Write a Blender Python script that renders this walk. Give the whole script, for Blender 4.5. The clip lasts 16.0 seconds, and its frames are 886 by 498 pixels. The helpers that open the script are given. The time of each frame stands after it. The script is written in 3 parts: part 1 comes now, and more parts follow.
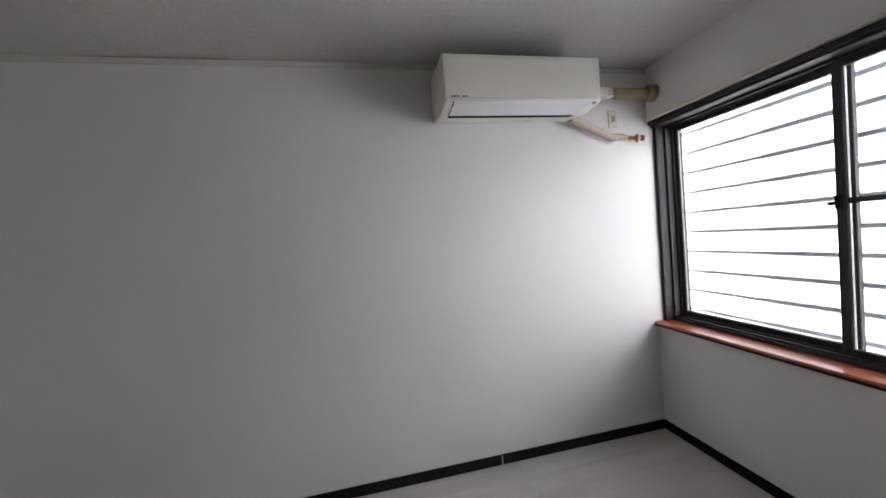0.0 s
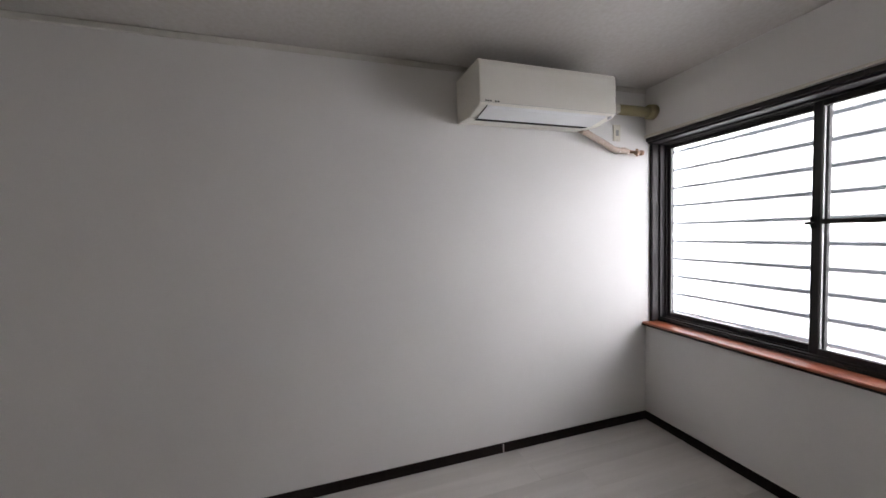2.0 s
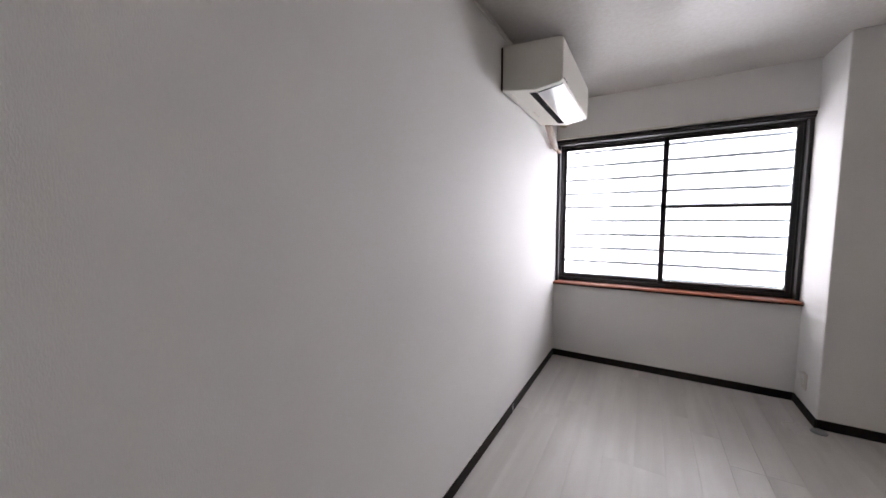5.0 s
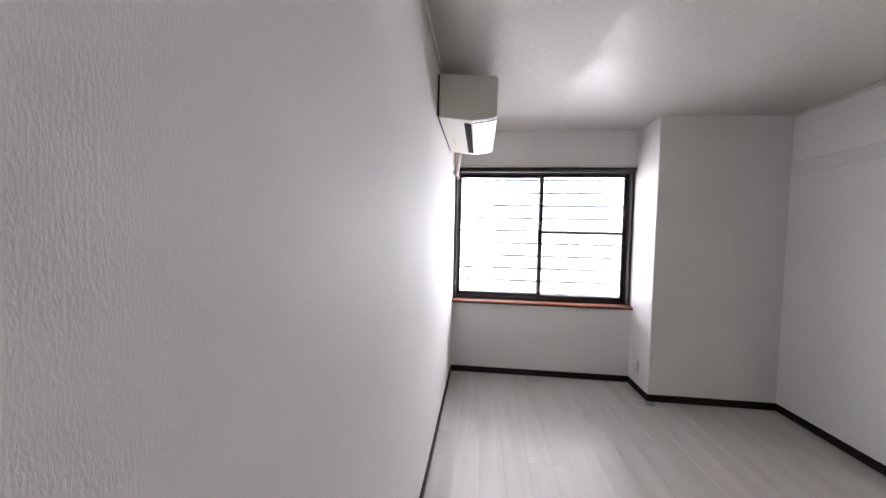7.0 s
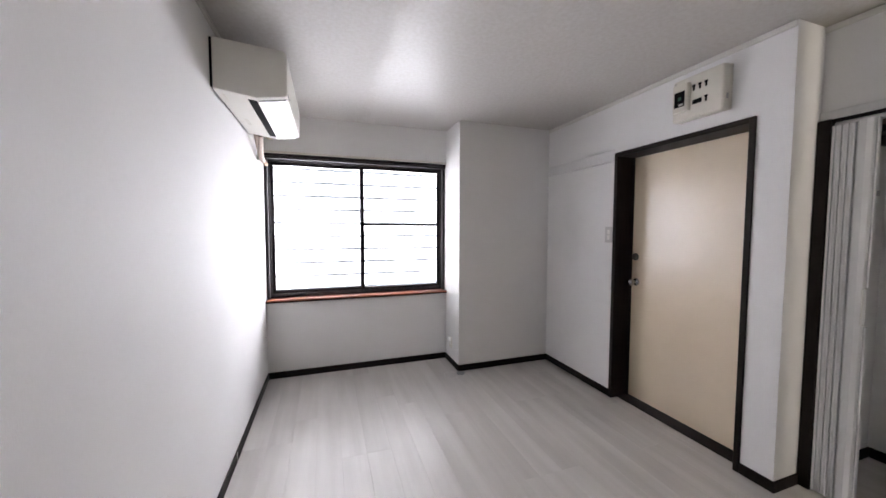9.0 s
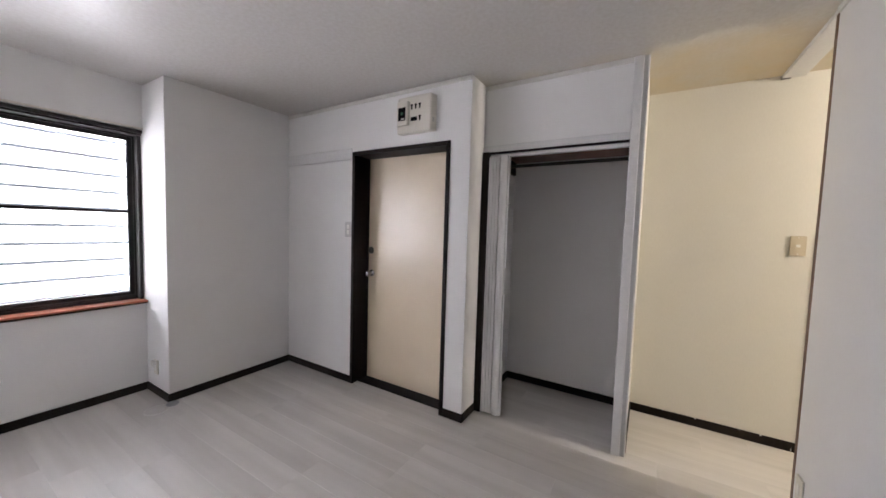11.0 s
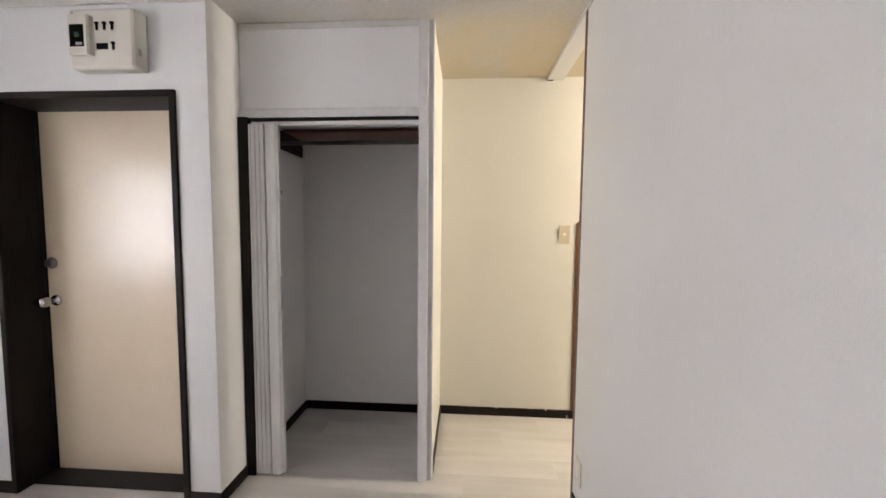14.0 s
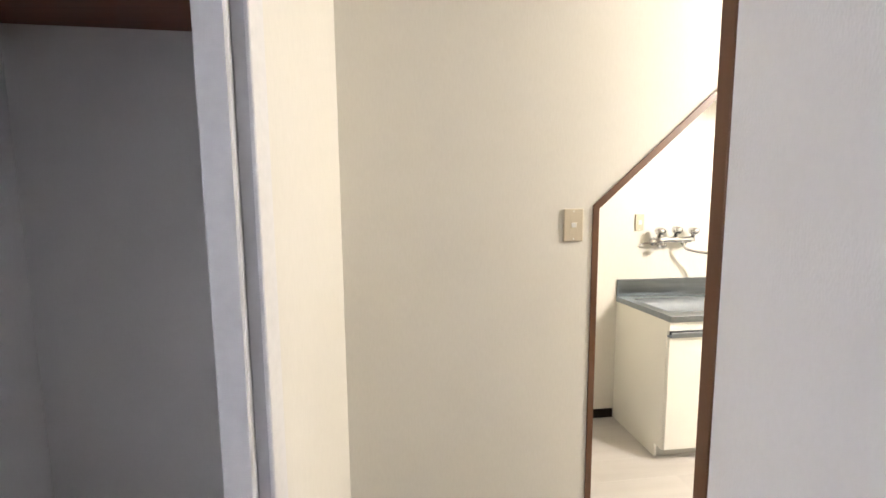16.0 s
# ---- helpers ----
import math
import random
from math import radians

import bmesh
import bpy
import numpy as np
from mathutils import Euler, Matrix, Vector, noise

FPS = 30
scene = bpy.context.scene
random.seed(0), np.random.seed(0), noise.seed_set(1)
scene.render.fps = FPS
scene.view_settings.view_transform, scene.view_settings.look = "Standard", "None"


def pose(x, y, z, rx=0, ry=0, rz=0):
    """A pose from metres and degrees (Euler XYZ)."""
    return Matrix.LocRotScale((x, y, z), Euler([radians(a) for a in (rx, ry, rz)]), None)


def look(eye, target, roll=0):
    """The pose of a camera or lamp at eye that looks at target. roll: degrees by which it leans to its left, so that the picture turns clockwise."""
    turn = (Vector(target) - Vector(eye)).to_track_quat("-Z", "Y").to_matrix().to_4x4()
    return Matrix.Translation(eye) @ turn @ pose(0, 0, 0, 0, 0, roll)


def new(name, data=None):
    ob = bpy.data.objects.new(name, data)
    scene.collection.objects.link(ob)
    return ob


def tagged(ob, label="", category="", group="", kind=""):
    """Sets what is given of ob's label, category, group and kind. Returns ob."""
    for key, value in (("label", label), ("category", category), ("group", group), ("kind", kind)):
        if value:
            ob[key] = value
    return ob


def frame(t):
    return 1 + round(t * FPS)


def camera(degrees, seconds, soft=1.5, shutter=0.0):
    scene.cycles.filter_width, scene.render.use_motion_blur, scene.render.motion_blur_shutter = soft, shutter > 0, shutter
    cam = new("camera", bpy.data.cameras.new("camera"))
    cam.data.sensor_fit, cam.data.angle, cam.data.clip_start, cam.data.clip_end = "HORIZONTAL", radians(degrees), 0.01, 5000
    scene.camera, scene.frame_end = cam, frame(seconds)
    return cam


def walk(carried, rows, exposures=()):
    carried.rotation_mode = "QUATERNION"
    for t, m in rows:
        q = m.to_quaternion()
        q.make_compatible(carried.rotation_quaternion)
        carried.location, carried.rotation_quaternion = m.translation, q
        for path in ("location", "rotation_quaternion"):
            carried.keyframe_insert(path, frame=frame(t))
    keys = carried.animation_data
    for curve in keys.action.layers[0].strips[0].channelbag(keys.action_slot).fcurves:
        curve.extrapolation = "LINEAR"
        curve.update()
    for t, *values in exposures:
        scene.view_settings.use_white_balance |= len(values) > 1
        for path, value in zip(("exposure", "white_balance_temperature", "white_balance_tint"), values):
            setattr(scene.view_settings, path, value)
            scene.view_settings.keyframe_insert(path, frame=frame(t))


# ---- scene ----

# ---------------------------------------------------------------- camera
cam = camera(104.9, 16.0, soft=1.6)
PATH = [
    (0, (1.981, 2.13, 1.431), (0.022, 2.53, 1.366), -4.6),
    (0.5, (1.924, 2.12, 1.43), (-0.014, 2.578, 1.244), -5.3),
    (1, (1.908, 2.136, 1.423), (-0.011, 2.656, 1.206), -4.8),
    (1.5, (1.935, 2.083, 1.424), (0.015, 2.627, 1.284), -2.9),
    (2, (1.972, 1.821, 1.446), (0.062, 2.409, 1.353), -1.6),
    (2.5, (1.891, 1.639, 1.441), (0.029, 2.363, 1.349), -0.9),
    (3, (1.733, 1.432, 1.45), (-0.034, 2.358, 1.315), -0.5),
    (3.2, (1.679, 1.345, 1.456), (-0.035, 2.363, 1.293), -0.2),
    (5.3, (0.634, 0.555, 1.351), (-0.248, 2.342, 1.187), -0.6),
    (5.5, (0.555, 0.561, 1.375), (-0.232, 2.394, 1.219), -0.7),
    (6, (0.362, 0.536, 1.385), (-0.204, 2.452, 1.274), -0.3),
    (6.5, (0.289, 0.524, 1.391), (-0.089, 2.486, 1.308), 0.8),
    (7, (0.277, 0.517, 1.41), (0.058, 2.504, 1.325), 1.3),
    (7.5, (0.285, 0.502, 1.4), (0.226, 2.499, 1.314), 0.9),
    (8, (0.34, 0.504, 1.391), (0.463, 2.498, 1.301), 0.4),
    (8.5, (0.441, 0.524, 1.4), (0.799, 2.489, 1.295), 0.2),
    (9, (0.54, 0.527, 1.393), (1.184, 2.418, 1.285), 0.1),
    (9.5, (0.602, 0.529, 1.394), (1.573, 2.273, 1.278), 0.2),
    (10, (0.618, 0.551, 1.399), (1.886, 2.092, 1.271), 0.4),
    (10.2, (0.65, 0.54, 1.4), (2.02, 1.992, 1.272), 0.8),
    (12.3, (0.639, 0.513, 1.398), (2.572, 1.002, 1.249), 1.4),
    (12.5, (0.647, 0.463, 1.404), (2.586, 0.924, 1.248), 1.3),
    (13, (0.728, 0.458, 1.39), (2.696, 0.785, 1.248), 1.1),
    (13.5, (0.981, 0.412, 1.387), (2.964, 0.638, 1.259), 0.7),
    (14, (1.22, 0.418, 1.39), (3.212, 0.539, 1.267), 0.5),
    (14.5, (1.494, 0.493, 1.397), (3.491, 0.533, 1.287), 0.3),
    (15, (1.809, 0.436, 1.386), (3.806, 0.421, 1.268), 0.1),
    (15.5, (2.102, 0.376, 1.381), (4.095, 0.290, 1.240), -0.3),
    (16, (2.429, 0.342, 1.381), (4.411, 0.14, 1.204), -0.5),
]
walk(cam, [(t, look(eye, target, roll)) for t, eye, target, roll in PATH],
     exposures=[(0, -1.55, 6550, 19), (3, -1.37, 6700, 19), (5.5, -0.86, 6520, 22), (9, -0.45, 6420, 21), (10.2, -0.45, 6300, 22), (12.5, -0.23, 6640, 21), (13, -0.15, 6640, 20), (14.5, -0.10, 6500, 20), (16, -0.12, 6080, 22)])

# ---------------------------------------------------------------- plan, in metres
X_EAST = 2.772      # wall with the door
X_CLOSET = 3.005    # front of the closet
X_HALL = 3.70       # far wall of hall and closet
X_KITCHEN = 4.56    # far wall of the kitchen
Y_BACK = -0.150     # back wall of the room
Y_WIN = 4.0         # window wall
Y_PIL = 3.61        # front of the pier beside the window
X_PIL = 1.756       # side of the pier
Y_RET = 1.612       # return wall between door and closet
Y_END = -2.9        # far end of the hall
CEIL = 2.445
BASE_H = 0.062

# ---------------------------------------------------------------- light
world = bpy.data.worlds.new("overcast_sky")
scene.world = world
world.use_nodes = True
wn = world.node_tree.nodes
sky = wn.new("ShaderNodeTexSky")
sky.sky_type = "NISHITA"
sky.sun_disc = False
sky.sun_elevation = radians(40)
sky.sun_rotation = radians(200)
world.node_tree.links.new(sky.outputs["Color"], wn["Background"].inputs["Color"])
wn["Background"].inputs["Strength"].default_value = 0.08


def area(name, m, w, h, power, colour):
    data = bpy.data.lights.new(name, "AREA")
    data.shape, data.size, data.size_y = "RECTANGLE", w, h
    data.energy, data.color = power, colour
    ob = new(name, data)
    ob.matrix_world = m
    return ob


# added area lamp outside to the east, brightening the west wall by the window
area("window_side_fill", look((3.15, 5.1, 2.1), (0.3, 3.5, 1.3)), 2.4, 2.4, 430, (0.905, 0.955, 1.0))
# the lit round lamp on the hall ceiling, past the end of the back wall
hall_lamp = bpy.data.lights.new("hall_lamp_light", "POINT")
hall_lamp.energy, hall_lamp.color, hall_lamp.shadow_soft_size = 225, (1.0, 0.965, 0.78), 0.09
new("hall_lamp_light", hall_lamp).location = (3.06, -2.15, 2.25)


# ---------------------------------------------------------------- materials
def shade(name, colour, rough=0.5, metal=0.0, second=None, grain=30.0, grain_amount=0.5, stretch=(1, 1, 1),
          stain=0.0, stain_scale=1.5, bump=0.0, bump_scale=200.0, bump_stretch=(1, 1, 1), rough_var=0.0, random_tint=0.0,
          spec=0.5, coat=0.0, detail=4.0, shifted=False):
    """A surface: two colours mixed by grain, broad stains, fine relief."""
    m = bpy.data.materials.new(name)
    m.use_nodes = True
    t = m.node_tree
    n, l = t.nodes, t.links
    b = n["Principled BSDF"]
    b.inputs["Roughness"].default_value = rough
    b.inputs["Metallic"].default_value = metal
    b.inputs["Specular IOR Level"].default_value = spec
    b.inputs["Coat Weight"].default_value = coat
    tc = n.new("ShaderNodeTexCoord")
    place = tc.outputs["Object"]
    if shifted:
        who = n.new("ShaderNodeObjectInfo")
        away = n.new("ShaderNodeVectorMath")
        away.operation = "MULTIPLY_ADD"
        away.inputs[1].default_value = (17.0, 41.0, 5.0)
        l.new(who.outputs["Random"], away.inputs[0])
        l.new(place, away.inputs[2])
        place = away.outputs["Vector"]

    def noise_at(scale, st, detail=4.0):
        mp = n.new("ShaderNodeMapping")
        mp.inputs["Scale"].default_value = st
        l.new(place, mp.inputs["Vector"])
        nz = n.new("ShaderNodeTexNoise")
        nz.inputs["Scale"].default_value = scale
        nz.inputs["Detail"].default_value = detail
        l.new(mp.outputs["Vector"], nz.inputs["Vector"])
        return nz.outputs["Fac"]

    second = second or tuple(c * 0.88 for c in colour)
    mix = n.new("ShaderNodeMix")
    mix.data_type = "RGBA"
    mix.inputs["A"].default_value = (*colour, 1)
    mix.inputs["B"].default_value = (*second, 1)
    ramp = n.new("ShaderNodeMapRange")
    ramp.inputs["From Min"].default_value = 0.35
    ramp.inputs["From Max"].default_value = 0.68
    ramp.inputs["To Max"].default_value = grain_amount
    l.new(noise_at(grain, stretch, detail), ramp.inputs["Value"])
    l.new(ramp.outputs["Result"], mix.inputs["Factor"])
    out = mix.outputs["Result"]

    def multiply(source, fac_lo, fac_hi, lo=0.35, hi=0.7):
        r = n.new("ShaderNodeMapRange")
        r.inputs["From Min"].default_value, r.inputs["From Max"].default_value = lo, hi
        r.inputs["To Min"].default_value, r.inputs["To Max"].default_value = fac_lo, fac_hi
        l.new(source, r.inputs["Value"])
        mm = n.new("ShaderNodeMix")
        mm.data_type, mm.blend_type = "RGBA", "MULTIPLY"
        mm.inputs["Factor"].default_value = 1.0
        l.new(out, mm.inputs["A"])
        l.new(r.outputs["Result"], mm.inputs["B"])
        return mm.outputs["Result"]

    if stain:
        out = multiply(noise_at(stain_scale, (1, 1, 1), 6.0), 1.0, 1.0 - stain)
    if random_tint:
        info = n.new("ShaderNodeObjectInfo")
        out = multiply(info.outputs["Random"], 1.0 - random_tint, 1.0, 0.0, 1.0)
    l.new(out, b.inputs["Base Color"])
    if rough_var:
        r = n.new("ShaderNodeMapRange")
        r.inputs["From Min"].default_value, r.inputs["From Max"].default_value = 0.3, 0.7
        r.inputs["To Min"].default_value, r.inputs["To Max"].default_value = rough - rough_var, rough + rough_var
        l.new(noise_at(4.0, (1, 1, 1), 5.0), r.inputs["Value"])
        l.new(r.outputs["Result"], b.inputs["Roughness"])
    if bump:
        bp = n.new("ShaderNodeBump")
        bp.inputs["Strength"].default_value = min(1.0, bump)
        bp.inputs["Distance"].default_value = 0.004
        l.new(noise_at(bump_scale, bump_stretch, 3.0), bp.inputs["Height"])
        l.new(bp.outputs["Normal"], b.inputs["Normal"])
    return m




def ceiling_paper():
    """Painted ceiling paper hung in sheets 0.9 m wide, the sheet beside the window's middle glossier than the rest."""
    m = bpy.data.materials.new("painted_ceiling_paper")
    m.use_nodes = True
    n, l = m.node_tree.nodes, m.node_tree.links
    b = n["Principled BSDF"]
    b.inputs["Specular IOR Level"].default_value = 0.42
    tc = n.new("ShaderNodeTexCoord")

    def noise_at(scale, detail):
        nz = n.new("ShaderNodeTexNoise")
        nz.inputs["Scale"].default_value, nz.inputs["Detail"].default_value = scale, detail
        l.new(tc.outputs["Object"], nz.inputs["Vector"])
        return nz.outputs["Fac"]

    def ranged(source, lo, hi, a, c):
        r = n.new("ShaderNodeMapRange")
        for key, value in (("From Min", lo), ("From Max", hi), ("To Min", a), ("To Max", c)):
            r.inputs[key].default_value = value
        l.new(source, r.inputs["Value"])
        return r.outputs["Result"]

    def math_of(operation, first, second):
        q = n.new("ShaderNodeMath")
        q.operation = operation
        for k, v in enumerate((first, second)):
            if isinstance(v, float):
                q.inputs[k].default_value = v
            else:
                l.new(v, q.inputs[k])
        return q.outputs["Value"]

    split = n.new("ShaderNodeSeparateXYZ")
    l.new(tc.outputs["Object"], split.inputs["Vector"])
    ragged = math_of("ADD", split.outputs["X"], ranged(noise_at(8.0, 6.0), 0.3, 0.7, -0.06, 0.06))
    sheet = math_of("MULTIPLY", ranged(ragged, 0.885, 0.90, 0.0, 1.0), ranged(ragged, 1.55, 1.90, 1.0, 0.0))
    mottle = ranged(noise_at(5.0, 5.0), 0.3, 0.7, 0.0, 1.0)
    rough = math_of("SUBTRACT", ranged(mottle, 0.0, 1.0, 0.56, 0.50), ranged(sheet, 0.0, 1.0, 0.0, 0.19))
    l.new(rough, b.inputs["Roughness"])
    mix = n.new("ShaderNodeMix")
    mix.data_type = "RGBA"
    mix.inputs["A"].default_value, mix.inputs["B"].default_value = (0.55, 0.53, 0.505, 1), (0.50, 0.475, 0.44, 1)
    l.new(ranged(noise_at(45.0, 3.0), 0.35, 0.65, 0.0, 0.8), mix.inputs["Factor"])
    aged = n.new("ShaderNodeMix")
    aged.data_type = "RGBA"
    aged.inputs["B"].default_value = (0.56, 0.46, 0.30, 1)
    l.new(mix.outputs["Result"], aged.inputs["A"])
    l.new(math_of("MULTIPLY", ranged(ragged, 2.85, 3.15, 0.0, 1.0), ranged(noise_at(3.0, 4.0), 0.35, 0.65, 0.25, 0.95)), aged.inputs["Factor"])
    l.new(aged.outputs["Result"], b.inputs["Base Color"])
    relief = math_of("ADD", noise_at(55.0, 3.0), math_of("MULTIPLY", noise_at(11.0, 2.0), 2.5))
    bp = n.new("ShaderNodeBump")
    bp.inputs["Strength"].default_value, bp.inputs["Distance"].default_value = 0.4, 0.003
    l.new(relief, bp.inputs["Height"])
    l.new(bp.outputs["Normal"], b.inputs["Normal"])
    return m


PLASTER = ceiling_paper()
WALLPAPER = shade("embossed_wallpaper", (0.76, 0.75, 0.735), 0.62, second=(0.71, 0.70, 0.685), grain=190, stretch=(1, 1, 0.35),
                  grain_amount=0.3, stain=0.05, bump=0.17, bump_scale=400, bump_stretch=(1, 1, 0.32), spec=0.35)
# white wallpaper with the hall lamp's yellow put into its colour
HALLPAPER = shade("lamp_tinted_wallpaper", (0.70, 0.675, 0.61), 0.75, second=(0.65, 0.625, 0.56), grain=160, stretch=(1, 1, 0.2),
                  grain_amount=0.5, stain=0.05, bump=0.18, bump_scale=260, bump_stretch=(1, 1, 0.22), spec=0.25)
WHITE_PAINT = shade("white_paint", (0.69, 0.68, 0.67), 0.5, stain=0.06, grain=50, bump=0.15, bump_scale=60)
# grey for the shade in the post's groove, and for switch details
SHADE_SWITCH_GREY = shade("joint_shade_switch_grey", (0.50, 0.50, 0.50), 0.5, grain=50)
DARK_WOOD = shade("dark_stained_wood", (0.013, 0.009, 0.008), 0.5, second=(0.022, 0.015, 0.012), grain=60, stretch=(1, 1, 0.08), spec=0.12,
                  bump=0.1, bump_scale=200)
BROWN_WOOD = shade("brown_stained_wood", (0.115, 0.044, 0.014), 0.45, second=(0.08, 0.029, 0.009), grain=70, stretch=(1, 1, 0.06),
                   bump=0.1, bump_scale=200)
RED_WOOD = shade("reddish_sill_wood", (0.30, 0.082, 0.036), 0.34, second=(0.25, 0.066, 0.029), grain=12, stretch=(0.06, 1, 1),
                 bump=0.04, bump_scale=150, coat=0.2, rough_var=0.02)
RED_DARK = shade("dark_red_ledger_wood", (0.17, 0.058, 0.032), 0.4, second=(0.10, 0.034, 0.02), grain=50, stretch=(1, 0.06, 1))
PLANK = shade("pale_grey_plank", (0.60, 0.57, 0.535), 0.335, second=(0.45, 0.422, 0.388), grain=11, stretch=(1, 0.07, 1),
              grain_amount=0.6, stain=0.10, stain_scale=1.6, bump=0.05, bump_scale=90, bump_stretch=(1, 0.05, 1), random_tint=0.05,
              rough_var=0.035, detail=3.0, shifted=True)
GAP = shade("plank_joint", (0.57, 0.555, 0.54), 0.6)
BRONZE = shade("bronze_aluminium", (0.022, 0.019, 0.020), 0.48, metal=0.1, second=(0.032, 0.028, 0.028), grain=20, spec=0.25)
BAR = shade("grey_metal_bar", (0.58, 0.64, 0.71), 0.45, second=(0.44, 0.50, 0.57), grain=20)
CREAM_DOOR = shade("cream_steel_door", (0.77, 0.64, 0.475), 0.27, second=(0.74, 0.61, 0.445), grain=5, stain=0.06, stain_scale=2,
                   bump=0.04, bump_scale=30, spec=0.9)
IVORY = shade("aged_ivory_plastic", (0.66, 0.625, 0.55), 0.4, second=(0.62, 0.58, 0.50), grain=6, stain=0.05)
AC_BODY = shade("aircon_plastic", (0.70, 0.68, 0.62), 0.38, second=(0.69, 0.655, 0.58), grain=6, stain=0.04)
AC_FLAP = shade("glossy_flap_plastic", (0.74, 0.75, 0.76), 0.12, grain=6)
BLACK = shade("black_slot", (0.008, 0.008, 0.008), 0.8, spec=0.05)
DUCT = shade("aged_duct_sleeve", (0.33, 0.29, 0.16), 0.6, second=(0.27, 0.23, 0.12), grain=20, stain=0.1)
PIPE_TAPE = shade("pipe_tape", (0.50, 0.41, 0.34), 0.55, second=(0.30, 0.22, 0.17), grain=60, stretch=(1, 1, 3))
COPPER = shade("dull_copper", (0.46, 0.31, 0.21), 0.42, metal=0.7, second=(0.30, 0.20, 0.14), grain=60)
BEIGE_PLATE = shade("beige_switch_plate", (0.53, 0.46, 0.34), 0.45, second=(0.49, 0.42, 0.31), grain=8)
SWITCH_GREY = shade("greyed_switch_plate", (0.54, 0.53, 0.51), 0.45, grain=8)
WHITE_PLATE = shade("white_switch_plate", (0.74, 0.73, 0.69), 0.4, grain=8)
# stainless steel darkened for the dark reflections in the sink bowl
SHADED_STEEL = shade("shaded_sink_steel", (0.13, 0.14, 0.15), 0.45, metal=0.9, second=(0.10, 0.11, 0.12), grain=20)
CHROME = shade("chrome", (0.60, 0.60, 0.61), 0.13, metal=1.0, grain=8)
STEEL = shade("stainless_steel", (0.25, 0.275, 0.30), 0.30, metal=1.0, second=(0.18, 0.20, 0.22), grain=50, stretch=(1, 0.05, 1))
VINYL = shade("accordion_vinyl", (0.74, 0.735, 0.73), 0.5, second=(0.68, 0.675, 0.67), grain=30, stretch=(1, 1, 0.1), bump=0.1,
              bump_scale=150)
CABINET = shade("cream_laminate", (0.80, 0.785, 0.71), 0.35, second=(0.77, 0.755, 0.68), grain=5)
KICK = shade("grey_kick_board", (0.45, 0.44, 0.40), 0.5, grain=8)
GREY_RUBBER = shade("grey_plastic", (0.30, 0.30, 0.30), 0.5, grain=20)
LOCK_STEEL = shade("tarnished_lock_steel", (0.10, 0.095, 0.085), 0.4, metal=0.6, second=(0.06, 0.055, 0.05), grain=30)
GREEN = shade("breaker_green", (0.02, 0.10, 0.05), 0.5)


def glass(name, rough):
    m = bpy.data.materials.new(name)
    m.use_nodes = True
    b = m.node_tree.nodes["Principled BSDF"]
    b.inputs["Base Color"].default_value = (0.96, 0.98, 0.98, 1)
    b.inputs["Transmission Weight"].default_value = 1.0
    b.inputs["Roughness"].default_value = rough
    b.inputs["IOR"].default_value = 1.1
    return m


GLASS = glass("window_glass", 0.25)


def glow(name, colour, strength):
    m = bpy.data.materials.new(name)
    m.use_nodes = True
    b = m.node_tree.nodes["Principled BSDF"]
    b.inputs["Emission Color"].default_value = (*colour, 1)
    b.inputs["Emission Strength"].default_value = strength
    return m


SKY_WHITE = glow("white_daylight", (0.95, 0.98, 1.0), 14.5)
LAMP_GLOW = glow("lit_lamp_shade", (1.0, 0.965, 0.77), 6.0)


# ---------------------------------------------------------------- mesh helpers
def add_box(bm, x0, y0, z0, x1, y1, z1, bevel=0.0, seg=1):
    made = bmesh.ops.create_cube(bm, size=1.0)["verts"]
    sx, sy, sz = x1 - x0, y1 - y0, z1 - z0
    for v in made:
        v.co = Vector((x0 + (v.co.x + 0.5) * sx, y0 + (v.co.y + 0.5) * sy, z0 + (v.co.z + 0.5) * sz))
    if bevel:
        edges = {e for v in made for e in v.link_edges}
        bmesh.ops.bevel(bm, geom=list(edges), offset=min(bevel, 0.45 * min(abs(sx), abs(sy), abs(sz))), segments=seg,
                        affect="EDGES", profile=0.5)
    return bm


def box(x0, y0, z0, x1, y1, z1, bevel=0.0, seg=1):
    return add_box(bmesh.new(), x0, y0, z0, x1, y1, z1, bevel, seg)


def boxes(rows, bevel=0.0):
    bm = bmesh.new()
    for r in rows:
        add_box(bm, *r, bevel)
    return bm


def prism(points, axis, a, b, bevel=0.0, seg=2):
    """A flat outline drawn out along an axis. x: points are (y, z); y: (x, z); z: (x, y)."""
    bm = bmesh.new()

    def at(p, d):
        return {"x": (d, p[0], p[1]), "y": (p[0], d, p[1]), "z": (p[0], p[1], d)}[axis]
    lo = [bm.verts.new(at(p, a)) for p in points]
    hi = [bm.verts.new(at(p, b)) for p in points]
    k = len(points)
    caps = [bm.faces.new(lo), bm.faces.new(hi)]
    for i in range(k):
        bm.faces.new((lo[i], lo[(i + 1) % k], hi[(i + 1) % k], hi[i]))
    bmesh.ops.recalc_face_normals(bm, faces=bm.faces)
    if bevel:
        edges = {e for f in caps for e in f.edges}
        bmesh.ops.bevel(bm, geom=list(edges), offset=bevel, segments=seg, affect="EDGES", profile=0.5)
    return bm


